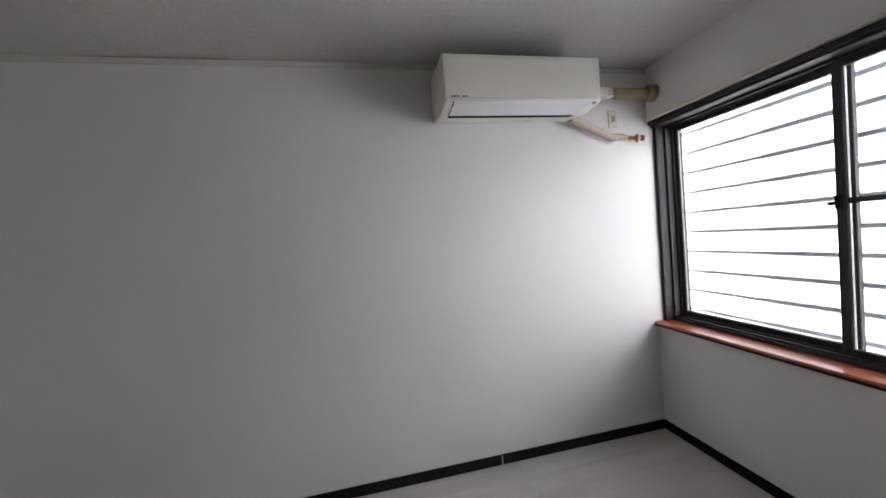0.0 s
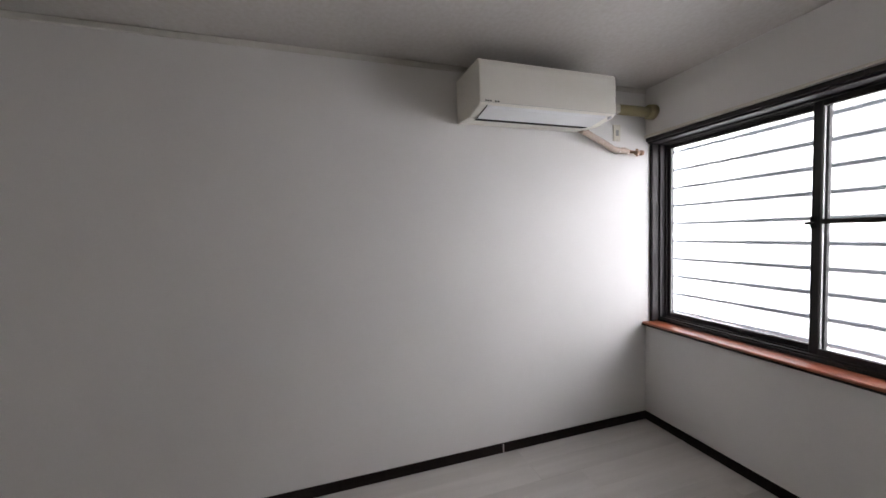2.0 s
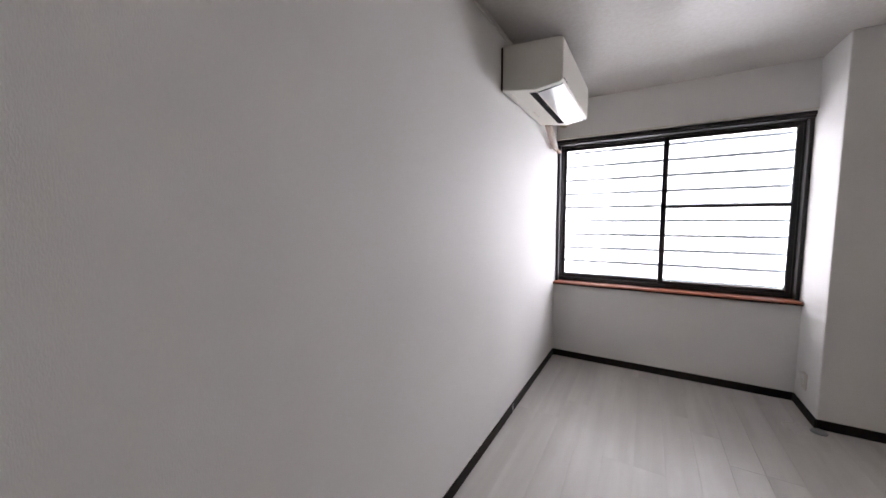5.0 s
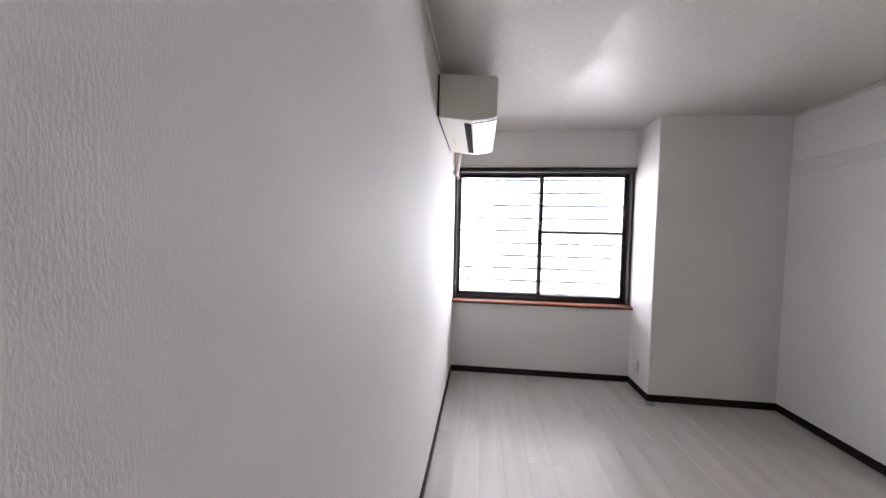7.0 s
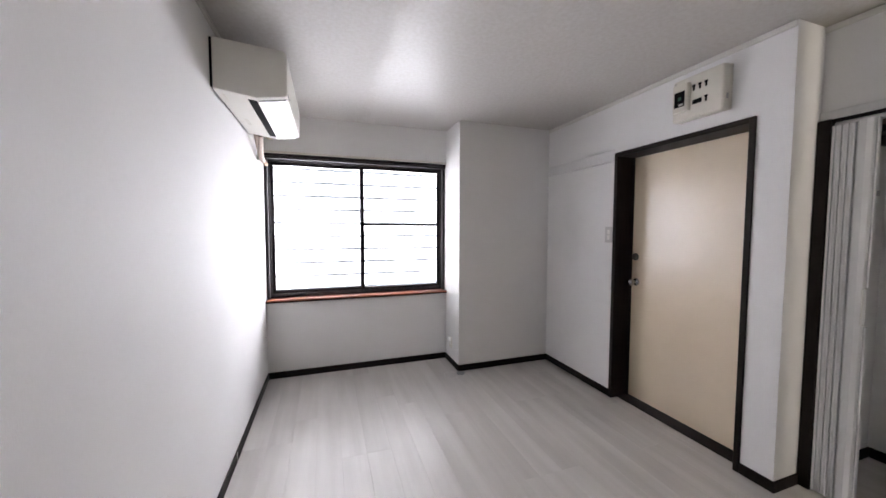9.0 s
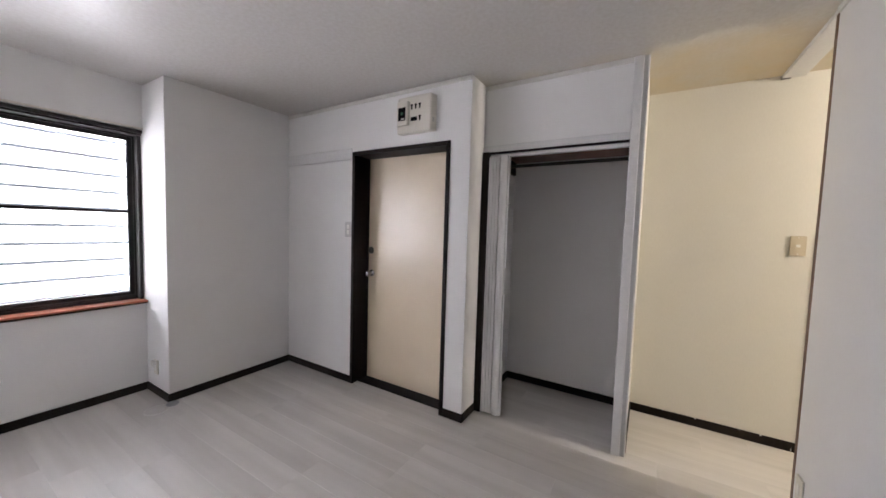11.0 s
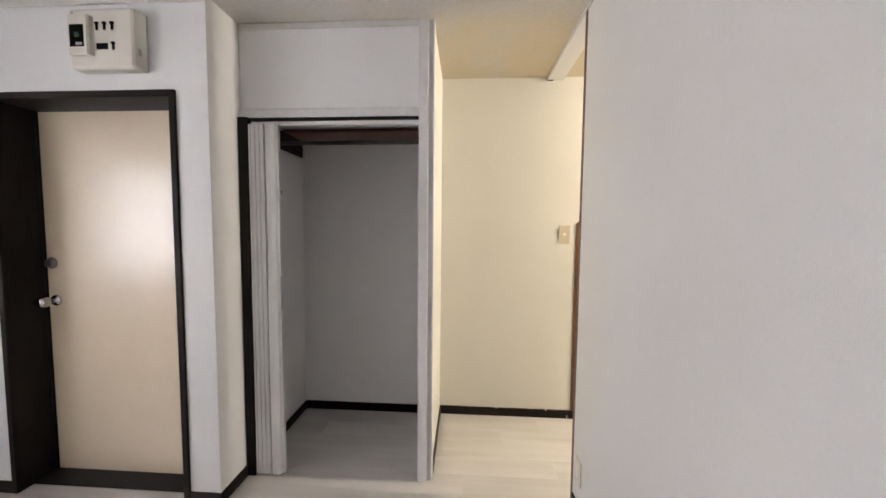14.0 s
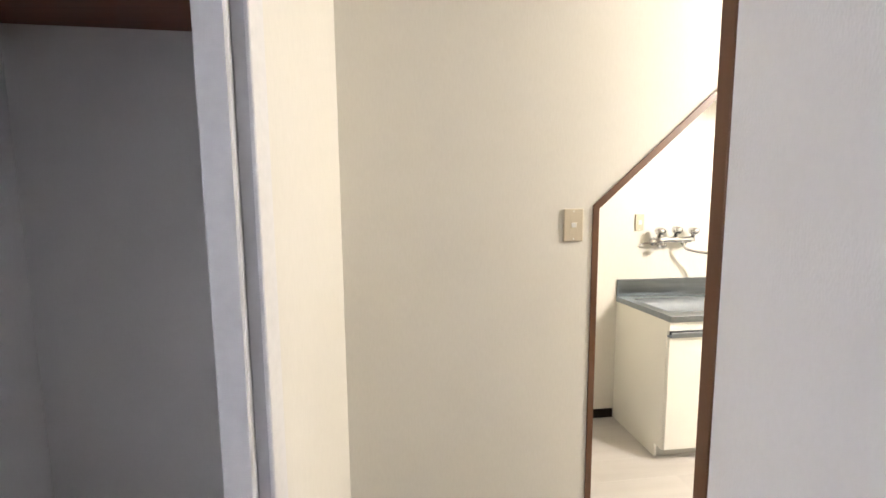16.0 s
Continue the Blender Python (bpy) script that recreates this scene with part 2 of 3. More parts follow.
def add_tube(bm, path, radius, sides=14):
    """A round tube along a line of points, with closed ends. radius: one number or one a point."""
    pts = [Vector(p) for p in path]
    rings = []
    for i, p in enumerate(pts):
        d = (pts[min(i + 1, len(pts) - 1)] - pts[max(i - 1, 0)]).normalized()
        q = d.to_track_quat("Z", "Y")
        r = radius[i] if isinstance(radius, (list, tuple)) else radius
        rings.append([bm.verts.new(p + q @ Vector((r * math.cos(2 * math.pi * k / sides), r * math.sin(2 * math.pi * k / sides), 0)))
                      for k in range(sides)])
    for a, b in zip(rings, rings[1:]):
        for k in range(sides):
            f = bm.faces.new((a[k], a[(k + 1) % sides], b[(k + 1) % sides], b[k]))
            f.smooth = True
    bm.faces.new(rings[0])
    bm.faces.new(rings[-1])
    bmesh.ops.recalc_face_normals(bm, faces=bm.faces)
    return bm


def tube(path, radius, sides=14):
    return add_tube(bmesh.new(), path, radius, sides)


def curve_points(points, steps=8):
    """A smooth line through the points (Catmull-Rom)."""
    p = [Vector(a) for a in points]
    p = [p[0] * 2 - p[1]] + p + [p[-1] * 2 - p[-2]]
    out = []
    for i in range(1, len(p) - 2):
        for s in range(steps):
            t = s / steps
            a, b, c, d = p[i - 1:i + 3]
            out.append(0.5 * (2 * b + (c - a) * t + (2 * a - 5 * b + 4 * c - d) * t * t + (3 * b - a - 3 * c + d) * t ** 3))
    out.append(p[-2])
    return out


def lathe(profile, centre, axis, sides=20):
    """A turned solid: profile rows are (distance along the axis, radius)."""
    c, d = Vector(centre), Vector(axis)
    return tube([c + d * a for a, _ in profile], [r for _, r in profile], sides)


def mesh_of(name, bm, material):
    data = bpy.data.meshes.new(name)
    bm.to_mesh(data)
    bm.free()
    data.materials.append(material)
    return data


def part(name, bm, material, parent=None, label=""):
    ob = new(name, mesh_of(name, bm, material))
    ob.parent = parent
    return tagged(ob, label)


def thing(name, place, label, category, group="", kind=""):
    ob = new(name)
    ob.empty_display_size = 0.05
    return tagged(ob, label, category, group, kind)


def structure(name, bm, material, label, category):
    return tagged(part(name, bm, material), label, category, "", "structure")


# ---------------------------------------------------------------- shell
floor = structure("floor", box(-0.12, Y_END - 0.1, -0.12, 4.7, 4.26, -0.0035), GAP, "pale grey wood-look plank floor", "floor")
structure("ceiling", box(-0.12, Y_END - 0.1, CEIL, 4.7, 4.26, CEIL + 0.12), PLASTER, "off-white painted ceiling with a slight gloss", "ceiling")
structure("wall_west", box(-0.12, Y_BACK - 0.11, -0.003, 0.0, 4.26, CEIL), WALLPAPER, "white embossed wallpaper wall behind the air conditioner", "wall")
structure("wall_north", boxes([(0.0, Y_WIN, -0.003, X_PIL, 4.26, 0.7215), (0.0, Y_WIN, 2.100, X_PIL, 4.26, CEIL)]), WALLPAPER,
          "white wallpapered window wall", "wall")
structure("wall_pier", box(X_PIL, Y_PIL, -0.003, 2.96, 4.26, CEIL, 0.004), WALLPAPER, "white wallpapered pier beside the window", "wall")
structure("wall_east", boxes([(X_EAST, 2.73, -0.003, 2.96, Y_PIL, CEIL), (X_EAST, Y_RET, -0.003, 2.96, 1.768, CEIL),
                              (X_EAST, 1.768, 2.022, 2.96, 2.73, CEIL)]), WALLPAPER, "white wallpapered wall round the door", "wall")
structure("wall_closet_side", box(2.96, Y_RET, -0.003, X_HALL, 1.72, CEIL), WALLPAPER, "white wallpapered side wall of the closet", "wall")
structure("wall_closet_header", box(X_CLOSET, 0.657, 1.985, 3.06, Y_RET, CEIL), WALLPAPER, "white wallpapered wall above the closet opening", "wall")
structure("wall_closet_back", box(X_HALL - 0.004, 0.648, -0.003, X_HALL, Y_RET, CEIL), WALLPAPER, "white wallpapered back wall of the closet", "wall")
structure("wall_partition", box(3.04, 0.583, -0.003, X_HALL, 0.648, CEIL), HALLPAPER, "thin partition between closet and hall, wallpapered in lamp-tinted cream", "wall")
structure("wall_back", box(0.0, Y_BACK - 0.11, -0.003, 2.9145, Y_BACK, CEIL), WALLPAPER, "plain white wallpapered back wall", "wall")
structure("wall_hall_east", prism([(1.72, -0.003), (-0.388, -0.003), (-0.388, 1.415), (-1.20, 2.15), (-2.5, 2.15), (-2.5, -0.003),
                                   (Y_END, -0.003), (Y_END, CEIL), (1.72, CEIL)], "x", X_HALL, 3.78), HALLPAPER,
          "hall wall with a slant-topped doorway, wallpapered in lamp-tinted cream", "wall")
structure("wall_hall_west", box(2.80, Y_END, -0.003, 2.905, Y_BACK - 0.11, CEIL), HALLPAPER, "hall wall, wallpapered in lamp-tinted cream", "wall")
structure("wall_hall_south", box(2.80, Y_END - 0.1, -0.003, 4.7, Y_END, CEIL), HALLPAPER, "end wall, wallpapered in lamp-tinted cream", "wall")
structure("wall_kitchen_east", box(X_KITCHEN, Y_END, -0.003, 4.68, 0.0, CEIL), HALLPAPER, "kitchen wall behind the sink in lamp-tinted cream", "wall")
structure("wall_kitchen_north", box(3.78, -0.36, -0.003, X_KITCHEN, -0.26, CEIL), HALLPAPER, "kitchen side wall in lamp-tinted cream", "wall")
structure("hall_lintel", box(2.943, Y_BACK - 0.11, CEIL - 0.022, X_HALL, Y_BACK, CEIL + 0.01, 0.003), WHITE_PAINT,
          "flat white lintel board under the hall ceiling", "trim")

# dark strip drawn for the shadow gap under the lintel's end
structure("lintel_gap", box(X_HALL - 0.012, Y_BACK - 0.040, CEIL - 0.026, X_HALL - 0.0005, Y_BACK + 0.006, CEIL - 0.0225), DARK_WOOD, "dark strip drawn as the shadow gap at the end of the lintel", "trim")

# dark baseboards
BT = 0.009
for row in [
    (0.0, Y_BACK, BT, Y_WIN), (BT, Y_WIN - BT, X_PIL - BT, Y_WIN), (X_PIL - BT, Y_PIL - BT, X_PIL, Y_WIN), (X_PIL, Y_PIL - BT, X_EAST, Y_PIL),
    (X_EAST - BT, 2.73, X_EAST, Y_PIL - BT), (X_EAST - BT, Y_RET - BT, X_EAST, 1.768), (X_EAST, Y_RET - BT, 2.9715, Y_RET),
    (3.07, Y_RET - BT, X_HALL - 0.004, Y_RET), (X_HALL - 0.004 - BT, 0.648, X_HALL - 0.004, Y_RET - BT), (X_HALL - BT, -0.403, X_HALL, 0.583 - BT),
    (3.061, 0.583 - BT, X_HALL, 0.583), (3.064, 0.648, X_HALL - 0.004 - BT, 0.648 + BT),
    (BT, Y_BACK, 2.905, Y_BACK + BT), (X_KITCHEN - BT, -1.045, X_KITCHEN, -0.36),
]:
    structure("baseboard", box(row[0], row[1], -0.003, row[2], row[3], BASE_H, 0.0025), DARK_WOOD, "dark brown stained wooden baseboard", "baseboard")
chipped = random.Random(11)
for y, w in ((0.16, 0.012), (-0.09, 0.006), (-0.20, 0.012), (0.36, 0.005)):
    structure("paint_chip", box(X_HALL - BT - 0.0006, y - w / 2, BASE_H - chipped.uniform(0.004, 0.007), X_HALL - 0.003, y + w / 2, BASE_H + 0.0006), WHITE_PAINT,
              "white paint chip on the baseboard edge", "trim")
structure("paint_chip", box(X_HALL - BT - 0.0006, -0.3535, 0.002, X_HALL - 0.005, -0.3505, 0.026), WHITE_PAINT, "white joint in the hall baseboard", "trim")
structure("baseboard_clip", box(BT, 2.798, 0.0, BT + 0.0015, 2.804, BASE_H - 0.004), WHITE_PLATE, "pale joint in the dark baseboard", "trim")

# white ceiling cornices
CW, CH = 0.012, 0.034
CORNICE = shade("aged_cornice_paint", (0.66, 0.645, 0.60), 0.55, second=(0.58, 0.565, 0.51), grain=14, stain=0.12, stain_scale=3.0, bump=0.2, bump_scale=40)
for row in [
    (0.0, Y_BACK, CW, Y_WIN), (X_EAST - CW, Y_RET, X_EAST, Y_PIL),
    (X_CLOSET - CW, 0.660, X_CLOSET, Y_RET), (CW, Y_BACK, 2.905, Y_BACK + CW),
]:
    structure("cornice", box(row[0], row[1], CEIL - CH, row[2], row[3], CEIL - 0.002, 0.004), CORNICE, "narrow white painted ceiling cornice", "trim")

# white picture rail from the corner to the door frame
structure("picture_rail", box(X_EAST - 0.014, 2.732, 1.955, X_EAST, Y_PIL - 0.001, 2.055, 0.006), WHITE_PAINT, "white painted picture rail on the wall", "trim")

# ---------------------------------------------------------------- outside the window
backdrop = structure("backdrop", box(-7.0, 7.2, -1.0, 8.5, 7.22, 4.2), SKY_WHITE, "bright white overcast daylight outside", "sky")

# ---------------------------------------------------------------- window
window = thing("window_1", (0, 0, 0), "dark bronze aluminium sliding window with two clear sashes", "window", "", "structure")
WX0, WX1, WZ0, WZ1 = 0.002, 1.754, 0.7465, 2.098
FY0, FY1 = 4.040, 4.250
part("jamb", boxes([(WX0, FY0, WZ0, 0.026, FY1, WZ1), (0.026, 4.10, WZ0, 0.038, 4.112, WZ1), (0.026, 4.155, WZ0, 0.038, 4.165, WZ1)], 0.002), BRONZE, window)
part("jamb", boxes([(1.730, FY0, WZ0, WX1, FY1, WZ1), (1.718, 4.10, WZ0, 1.730, 4.112, WZ1), (1.718, 4.155, WZ0, 1.730, 4.165, WZ1)], 0.002), BRONZE, window)
part("head", boxes([(0.026, FY0, 2.056, 1.730, FY1, WZ1), (0.026, 4.10, 2.044, 1.730, 4.114, 2.056), (0.026, 4.15, 2.044, 1.730, 4.164, 2.056)], 0.002), BRONZE, window)
part("track", boxes([(0.026, 4.092, WZ0, 1.730, FY1, 0.765), (0.026, 4.10, 0.765, 1.730, 4.114, 0.778), (0.026, 4.15, 0.765, 1.730, 4.164, 0.778)], 0.002), BRONZE, window)


def sash(x0, x1, y, left, right, midrail=None):
    """One sliding sash: two stiles, two rails, a pane."""
    z0, z1 = 0.772, 2.052
    s = part("sash", boxes([(x0, y, z0, x0 + left, y + 0.03, z1), (x1 - right, y, z0, x1, y + 0.03, z1),
                            (x0 + left, y, z0, x1 - right, y + 0.03, z0 + 0.036), (x0 + left, y, z1 - 0.035, x1 - right, y + 0.03, z1)], 0.003), BRONZE, window)
    pane = part("pane", box(x0 + left - 0.004, y + 0.012, z0 + 0.032, x1 - right + 0.004, y + 0.017, z1 - 0.031), GLASS, s)
    pane.visible_shadow = False
    part("gasket", boxes([(x0 + left, y + 0.008, z0 + 0.036, x0 + left + 0.004, y + 0.022, z1 - 0.035),
                          (x1 - right - 0.004, y + 0.008, z0 + 0.036, x1 - right, y + 0.022, z1 - 0.035)]), GREY_RUBBER, s)
    if midrail:
        part("rail", box(x0 + left, y + 0.004, midrail - 0.012, x1 - right, y + 0.026, midrail + 0.012, 0.002), BRONZE, s)
    return s


sash(0.868, 1.722, 4.118, 0.036, 0.030, 1.452)
sash(0.034, 0.906, 4.168, 0.026, 0.036)
part("head_cover", boxes([(0.002, 4.002, 2.070, 1.754, 4.0395, 2.0958), (0.002, 4.020, 2.056, 1.754, 4.0395, 2.070)], 0.002), BRONZE, window)
part("latch", boxes([(0.872, 4.100, 1.418, 0.892, 4.118, 1.478), (0.858, 4.082, 1.436, 0.886, 4.101, 1.452)], 0.003), BLACK, window, "black crescent latch")
part("head_strip", boxes([(0.002, 3.984, 2.1005, 1.754, 3.9998, 2.112), (0.002, 3.988, 2.096, 0.90, 4.004, 2.1003)], 0.001), IVORY, window, "yellowed strip above the window head")
sill = structure("window_sill", prism([(3.966, 0.722), (3.966, 0.740), (3.972, 0.746), (4.255, 0.746), (4.255, 0.722)], "x", 0.0005, 1.7555, 0.0015),
                 RED_WOOD, "glossy reddish brown wooden window sill", "sill")
part("sill_edge", box(0.001, 3.962, 0.721, 1.755, 3.9658, 0.733, 0.0015), DARK_WOOD, sill, "dark lower edge of the sill")

# horizontal security bars outside the panes, on two upright rails
grille = thing("window_grille", (0, 0, 0), "grey metal horizontal security bars outside the window", "window grille")
for k in range(10):
    z = 0.785 + 0.137 * k
    # left lengths drawn thinner, the outside glare put into their shape
    part("bar", boxes([(-0.35, 4.322, z - 0.010, 0.44, 4.338, z + 0.010)], 0.002), BAR, grille)
    part("bar", boxes([(0.44, 4.318, z - 0.0125, 2.15, 4.342, z + 0.0125)], 0.003), BAR, grille)
for x in (-0.36, 2.14):
    part("upright", box(x - 0.015, 4.308, 0.70, x + 0.015, 4.345, 2.12, 0.003), BAR, grille)
for x in (-0.36, 2.14):
    for z in (0.76, 2.06):
        part("bracket", box(x - 0.012, 4.2605, z - 0.02, x + 0.012, 4.31, z + 0.02, 0.002), BAR, grille)

# ---------------------------------------------------------------- air conditioner
ac = thing("air_conditioner", (0, 0, 0), "ageing cream wall-mounted air conditioner close under the ceiling", "air conditioner")
AY0, AY1 = 2.535, 3.392
profile = [(0.012, 2.100), (0.150, 2.082), (0.205, 2.074), (0.330, 2.091), (0.346, 2.097), (0.353, 2.108), (0.356, 2.298), (0.351, 2.320), (0.334, 2.331), (0.012, 2.352)]
part("casing", prism(profile, "y", AY0, AY1, 0.007), AC_BODY, ac)
# black puts the shade of the gap behind the casing into the plate
part("back_plate", box(0.0, AY0 + 0.010, 2.112, 0.0125, AY1 - 0.010, 2.350), BLACK, ac, "mounting plate against the wall, blackened for the gap's shade")
flap_line = [(0.212, 2.0735), (0.330, 2.0900), (0.345, 2.0955), (0.3475, 2.0945), (0.331, 2.0870), (0.213, 2.0705)]
part("flap", prism(flap_line, "y", AY0 + 0.045, AY1 - 0.060), AC_FLAP, ac, "glossy white air outlet flap")
part("outlet_slot", prism([(0.158, 2.0785), (0.202, 2.0715), (0.202, 2.0755), (0.158, 2.0825)], "y", AY0 + 0.050, AY1 - 0.075), BLACK, ac, "black air outlet slot")
part("flap_gap", prism([(0.212, 2.0733), (0.330, 2.0898), (0.346, 2.0953), (0.3485, 2.0943), (0.331, 2.0868), (0.213, 2.0703)], "y", AY0 + 0.041, AY0 + 0.0448), BLACK, ac, "dark gap at the flap's end")
part("panel_seam", box(0.3525, AY0 + 0.004, 2.1085, 0.3537, AY1 - 0.004, 2.1098), GREY_RUBBER, ac)
part("flap_pivot", lathe([(0, 0.013), (0.004, 0.013), (0.006, 0.007)], (0.334, AY1 - 0.030, 2.0922), (0.3, 0, -0.95), 16), GREY_RUBBER, ac)
part("nameplate", boxes([(0.3528, AY0 + 0.030 + 0.014 * k, 2.113, 0.3542, AY0 + 0.040 + 0.014 * k, 2.119) for k in (0, 1, 2, 4, 5)]), BLACK, ac, "small dark lettering, not legible")
part("vent_mark", box(0.06, AY0 + 0.46, 2.0895, 0.08, AY0 + 0.58, 2.0950, 0.0005), IVORY, ac)
part("vent_mark", box(0.04, AY0 + 0.06, 2.0930, 0.05, AY0 + 0.16, 2.0980, 0.0005), IVORY, ac)
part("sensor_dot", lathe([(0, 0.006), (0.003, 0.006)], (0.07, AY0 + 0.56, 2.0925), (0, 0, -1), 12), GREY_RUBBER, ac)
part("top_grille", boxes([(0.03, AY0 + 0.06 + 0.03 * k, 2.337, 0.25, AY0 + 0.066 + 0.03 * k, 2.354) for k in range(25)]), AC_BODY, ac)

duct = thing("duct_pipe", (0, 0, 0), "thick yellowed pipe sleeve from air conditioner to window wall", "pipe")
part("sleeve", lathe([(0, 0.033), (0.262, 0.035)], (0.066, 3.685, 2.258), (0, 1, 0), 24), DUCT, duct)
part("wall_flange", lathe([(0, 0.040), (0.012, 0.050), (0.055, 0.052), (0.0555, 0.03)], (0.066, 3.944, 2.262), (0, 1, 0), 24), DUCT, duct, "wider wall flange")
part("connector", boxes([(0.035, 3.393, 2.222, 0.097, 3.650, 2.290), (0.040, 3.650, 2.229, 0.092, 3.692, 2.284), (0.050, 3.640, 2.216, 0.062, 3.652, 2.2225)], 0.006), AC_BODY, duct, "white square connector")

pipes = thing("drain_pipes", (0, 0, 0), "taped twin refrigerant pipes with a dull copper end", "pipe")
line = curve_points([(0.085, 3.380, 2.098), (0.072, 3.47, 2.062), (0.052, 3.60, 2.022), (0.042, 3.67, 1.995), (0.038, 3.72, 1.990), (0.036, 3.80, 1.985)])
part("taped_pipe", tube(line, 0.020, 12), PIPE_TAPE, pipes)
line2 = curve_points([(0.055, 3.380, 2.100), (0.045, 3.49, 2.072), (0.035, 3.62, 2.030), (0.030, 3.69, 2.002), (0.030, 3.78, 1.999)])
part("taped_pipe", tube(line2, 0.015, 12), PIPE_TAPE, pipes)
part("copper_end", lathe([(0, 0.011), (0.07, 0.011), (0.071, 0.017), (0.09, 0.017), (0.091, 0.012), (0.115, 0.012), (0.116, 0.018), (0.135, 0.018), (0.14, 0.011)],
                         (0.036, 3.80, 1.986), (0, 1, -0.04), 14), COPPER, pipes, "dull copper pipe fitting")
part("valve", boxes([(0.028, 3.878, 1.955, 0.044, 3.893, 2.008)], 0.003), COPPER, pipes)
part("pipe_clip", box(0.001, 3.715, 1.972, 0.055, 3.727, 2.014, 0.003), WHITE_PLATE, pipes)


# ---------------------------------------------------------------- plates on the walls
def plate(name, y, z, w, h, face, label, colour, inset, category, axis="x", sign=1, rocker=(0.014, 0.018), lens=None):
    """A switch or socket plate. face: the wall's plane; sign: which way it looks."""
    ob = thing(name, (0, 0, 0), label, category, "wall sockets" if category == "socket" else "light switches")

    def slab(u0, u1, z0, z1, d0, d1, bevel):
        lo, hi = sorted((face + sign * d0, face + sign * d1))
        return box(lo, u0, z0, hi, u1, z1, bevel, 2) if axis == "x" else box(u0, lo, z0, u1, hi, z1, bevel, 2)
    base = part("cover", slab(y - w / 2, y + w / 2, z - h / 2, z + h / 2, 0.0, 0.009, 0.003), colour, ob)
    part("insert", slab(y - w * 0.2, y + w * 0.2, z - h * 0.30, z + h * 0.30, 0.0085, 0.0096, 0.0003), colour, base)
    part("rocker", slab(y - rocker[0] / 2, y + rocker[0] / 2, z - rocker[1] / 2, z + rocker[1] / 2, 0.0094, 0.0125, 0.001), inset, base)
    for dz in (-h * 0.42, h * 0.42):
        part("screw", slab(y - 0.003, y + 0.003, z + dz - 0.003, z + dz + 0.003, 0.0086, 0.0094, 0.0003), inset, base)
    return ob


plate("wall_socket", 3.735, 2.118, 0.062, 0.115, 0.0, "yellowed single wall socket by the air conditioner", IVORY, GREY_RUBBER, "socket", rocker=(0.024, 0.040))
door_switch = plate("light_switch", 2.772, 1.361, 0.080, 0.132, X_EAST, "grey-white double light switch beside the door frame", SWITCH_GREY, SHADE_SWITCH_GREY, "switch", sign=-1, rocker=(0.026, 0.002))
for z in (1.338, 1.384):
    part("rocker", box(X_EAST - 0.0125, 2.759, z - 0.018, X_EAST - 0.0094, 2.785, z + 0.018, 0.001), WHITE_PLATE, door_switch)
plate("light_switch", -0.296, 1.352, 0.078, 0.126, X_HALL, "beige hall light switch with a small pale rocker", BEIGE_PLATE, WHITE_PLATE, "switch", sign=-1, rocker=(0.020, 0.018))
plate("wall_socket", 2.83, 0.225, 0.070, 0.120, Y_BACK, "off-white wall socket low on the back wall", IVORY, WHITE_PLATE, "socket", axis="y", rocker=(0.022, 0.05))
pier_socket = plate("wall_socket", 3.825, 0.225, 0.070, 0.115, X_PIL, "yellowed socket with a white aerial plug", IVORY, WHITE_PLATE, "socket", sign=-1, rocker=(0.022, 0.05))
part("aerial_plug", boxes([(X_PIL - 0.040, 3.807, 0.245, X_PIL - 0.0125, 3.842, 0.285)], 0.004), WHITE_PLATE, pier_socket, "white plug")
plate("wall_socket", -1.19, 1.345, 0.060, 0.110, X_KITCHEN, "beige kitchen wall socket above the sink", BEIGE_PLATE, WHITE_PLATE, "socket", sign=-1, rocker=(0.024, 0.03))

# small things on the floor beside the pier
stop = thing("door_stop", (0, 0, 0), "small flat grey plastic stop on the floor", "door stop")
part("base", lathe([(0, 0.040), (0.006, 0.040), (0.010, 0.034), (0.0105, 0.010)], (1.755, 3.555, 0.0), (0, 0, 1), 24), GREY_RUBBER, stop)
loop = thing("cable_loop", (0, 0, 0), "thin pale cable lying in a loop on the floor", "cable")
part("wire", tube([(1.655 + 0.072 * math.cos(a * math.pi / 16), 3.545 + 0.072 * math.sin(a * math.pi / 16), 0.0017) for a in range(30)], 0.0016, 6), WHITE_PLATE, loop)

# ---------------------------------------------------------------- entrance door
door = thing("door_1", (0, 0, 0), "closed cream steel door in a dark stained wooden frame", "door", "", "structure")
DY0, DY1, DZ = 1.768, 2.730, 2.022
part("frame_jamb", box(2.760, DY1 - 0.030, 0.0, 2.962, DY1, DZ, 0.002), DARK_WOOD, door)
part("frame_jamb", box(2.760, DY0, 0.0, 2.962, DY0 + 0.030, DZ, 0.002), DARK_WOOD, door)
part("frame_head", box(2.760, DY0 + 0.030, DZ - 0.032, 2.962, DY1 - 0.030, DZ, 0.002), DARK_WOOD, door)
part("threshold", prism([(2.830, 0.0), (2.830, 0.004), (2.834, 0.008), (2.962, 0.008), (2.962, 0.0)], "y", DY0 + 0.0305, DY1 - 0.0305), DARK_WOOD, door)
part("stop_bead", boxes([(2.925, DY1 - 0.042, 0.0085, 2.938, DY1 - 0.030, DZ - 0.032), (2.925, DY0 + 0.030, 0.0085, 2.938, DY0 + 0.042, DZ - 0.032)], 0.001), DARK_WOOD, door)
leaf = part("leaf", box(2.940, DY0 + 0.031, 0.012, 2.980, DY1 - 0.031, DZ - 0.034, 0.002), CREAM_DOOR, door, "flat cream painted steel leaf")
